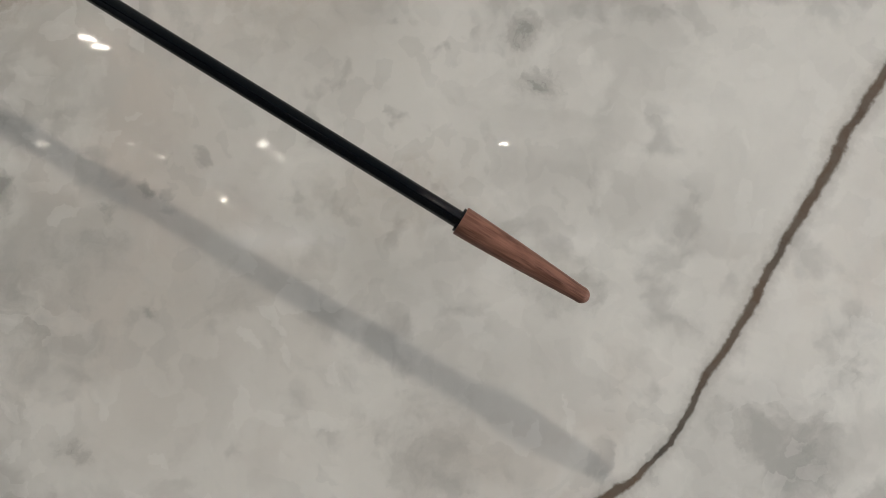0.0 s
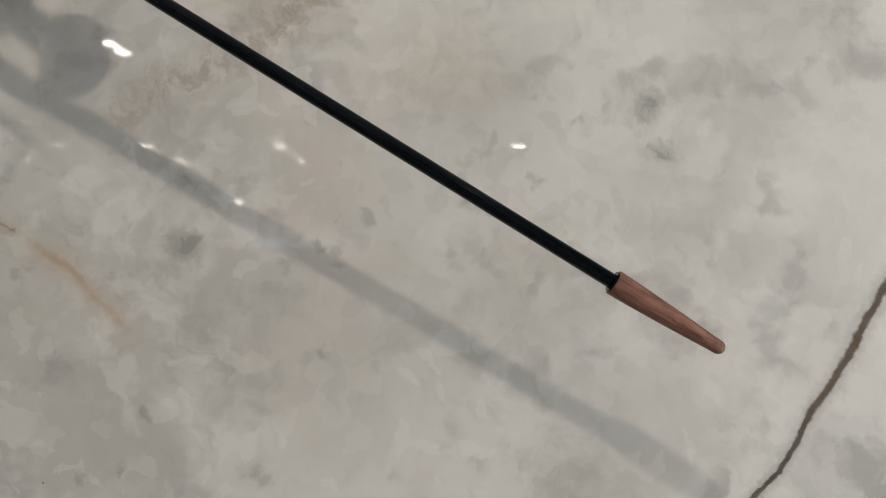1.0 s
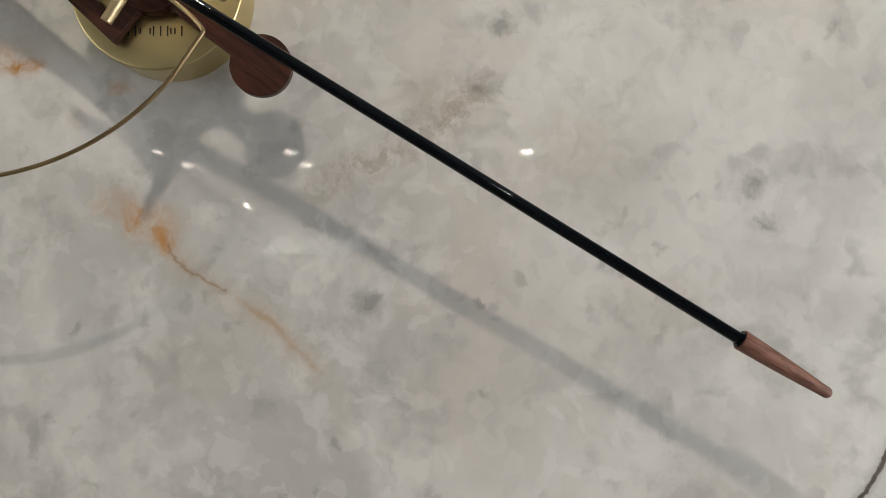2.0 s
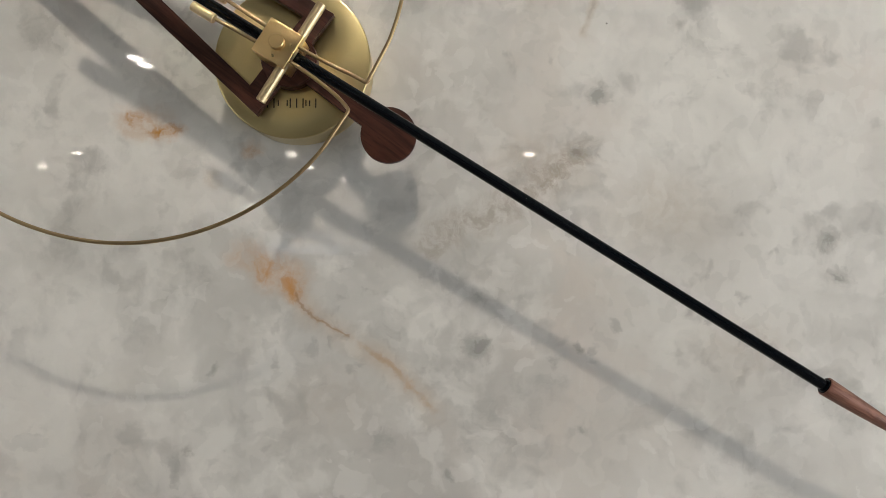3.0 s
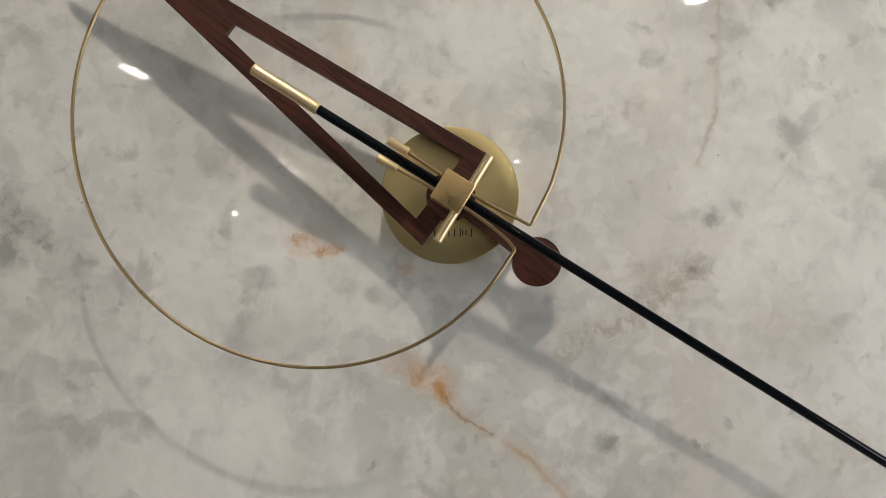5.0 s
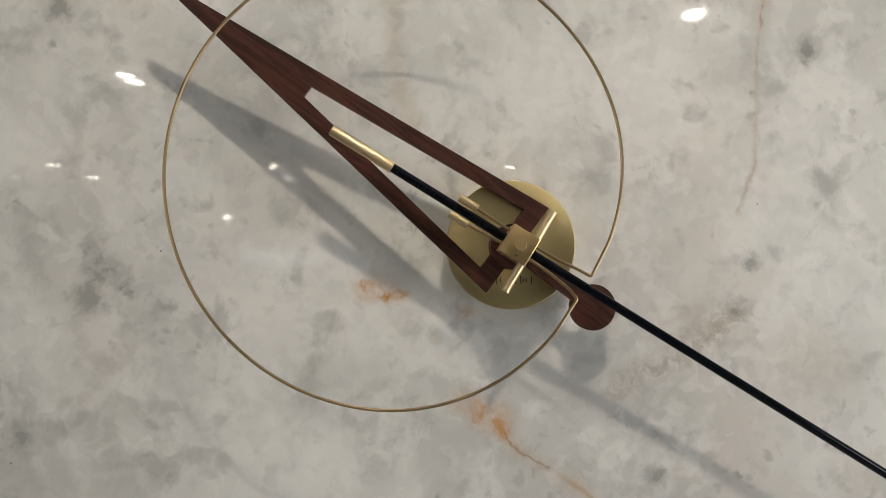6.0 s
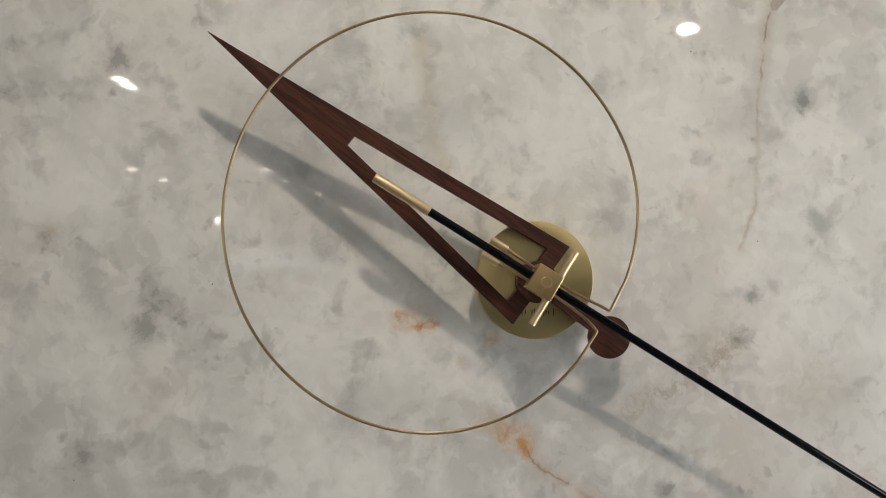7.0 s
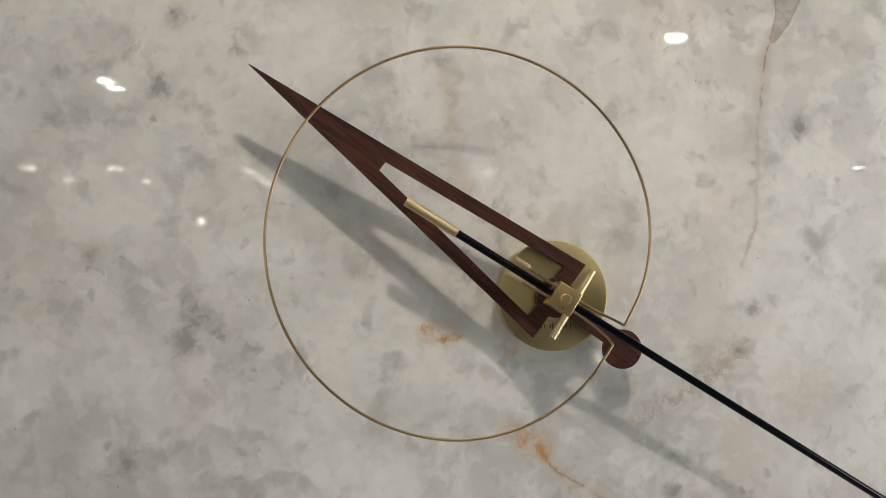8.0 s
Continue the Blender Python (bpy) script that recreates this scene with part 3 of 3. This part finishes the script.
# block: a square brass cap with two cheeks beside the rod
h = 0.0170
bm = plate([(-h, -h), (h, -h), (h, h), (-h, h)], -0.1060, -0.0975)
bevelled(bm, 0.0011, 3)
part("block_cap", bm, BRASS, clock, "square satin brass cap", pose(0, 0, 0, 0, 31.6, 0), 35)
for s in (-1, 1):
    bm = boxes((-h + 0.0006, h - 0.0006, -0.0976, -0.0720, min(s * 0.0066, s * 0.0164), max(s * 0.0066, s * 0.0164)))
    part("block_cheek", bevelled(bm, 0.0006, 2), BRASS, clock, "", pose(0, 0, 0, 0, 31.6, 0), 35)
part("knob", turned([(-0.104, 0.0068), (-0.1112, 0.0068), (-0.1118, 0.0062), (-0.1118, 0.0005)], "Y", 48), BRASS, clock, "round brass screw head", None, 35)
part("cross_pin", turned(rod_profile(-0.0515, 0.0515, 0.0047, 0.0004), "Z", 36), BRASS_ROD, clock, "drawn brass cross pin",
     pose(0, 0, 0, 0, 31.6, 0) @ pose(0.0128, -0.0992, 0), 35)

# ring: one bent brass wire from sleeve to sleeve
FLAT = pose(0, 0, 0, 0, 31.6, 0)
inner = lambda u, n: FLAT @ Vector((u, -0.1015, n))
ring, a0, a1 = [], -27.0, 326.1
for i in range(361):
    a = a0 + (a1 - a0) * i / 360
    k0, k1 = max(0.0, 1 - (a - a0) / 46), max(0.0, 1 - (a1 - a) / 62)
    r = 1 - 0.048 * k0 ** 1.6 - 0.054 * k1 ** 1.6
    ring.append(Vector((-0.1320 + 0.2487 * r * math.cos(radians(a)), -0.1020, 0.074 + 0.2516 * r * math.sin(radians(a)))))


def elbow(before, corner, after, size=0.007):
    return [corner + (before - corner).normalized() * size, corner, corner + (after - corner).normalized() * size]


upper = [inner(-0.062, 0.0096), inner(-0.017, 0.0080), inner(0.017, 0.0074), inner(0.034, 0.0078), inner(0.052, 0.0090), inner(0.070, 0.0112)]
lower = [inner(-0.062, -0.0104), inner(-0.017, -0.0082), inner(0.017, -0.0076), inner(0.034, -0.0082), inner(0.052, -0.0097), inner(0.070, -0.0121)]
start = rounded(upper + elbow(upper[-1], ring[0], ring[12]) + ring[10:14], 2)
finish = rounded(ring[-14:-10] + elbow(ring[-12], ring[-1], lower[-1]) + lower[::-1], 2)
part("ring", tube(start + ring[14:-14] + finish, 0.0018), BRASS_WIRE, clock, "thin bent brass wire hoop", None, 60)
for s, n in ((1, 0.0094), (-1, -0.0110)):
    part("sleeve", turned(rod_profile(-0.0825, -0.0595, 0.0046, 0.0004), "X", 32), BRASS_ROD, clock, "small brass sleeve on the wire's end",
         FLAT @ pose(0, -0.1030, n), 35)
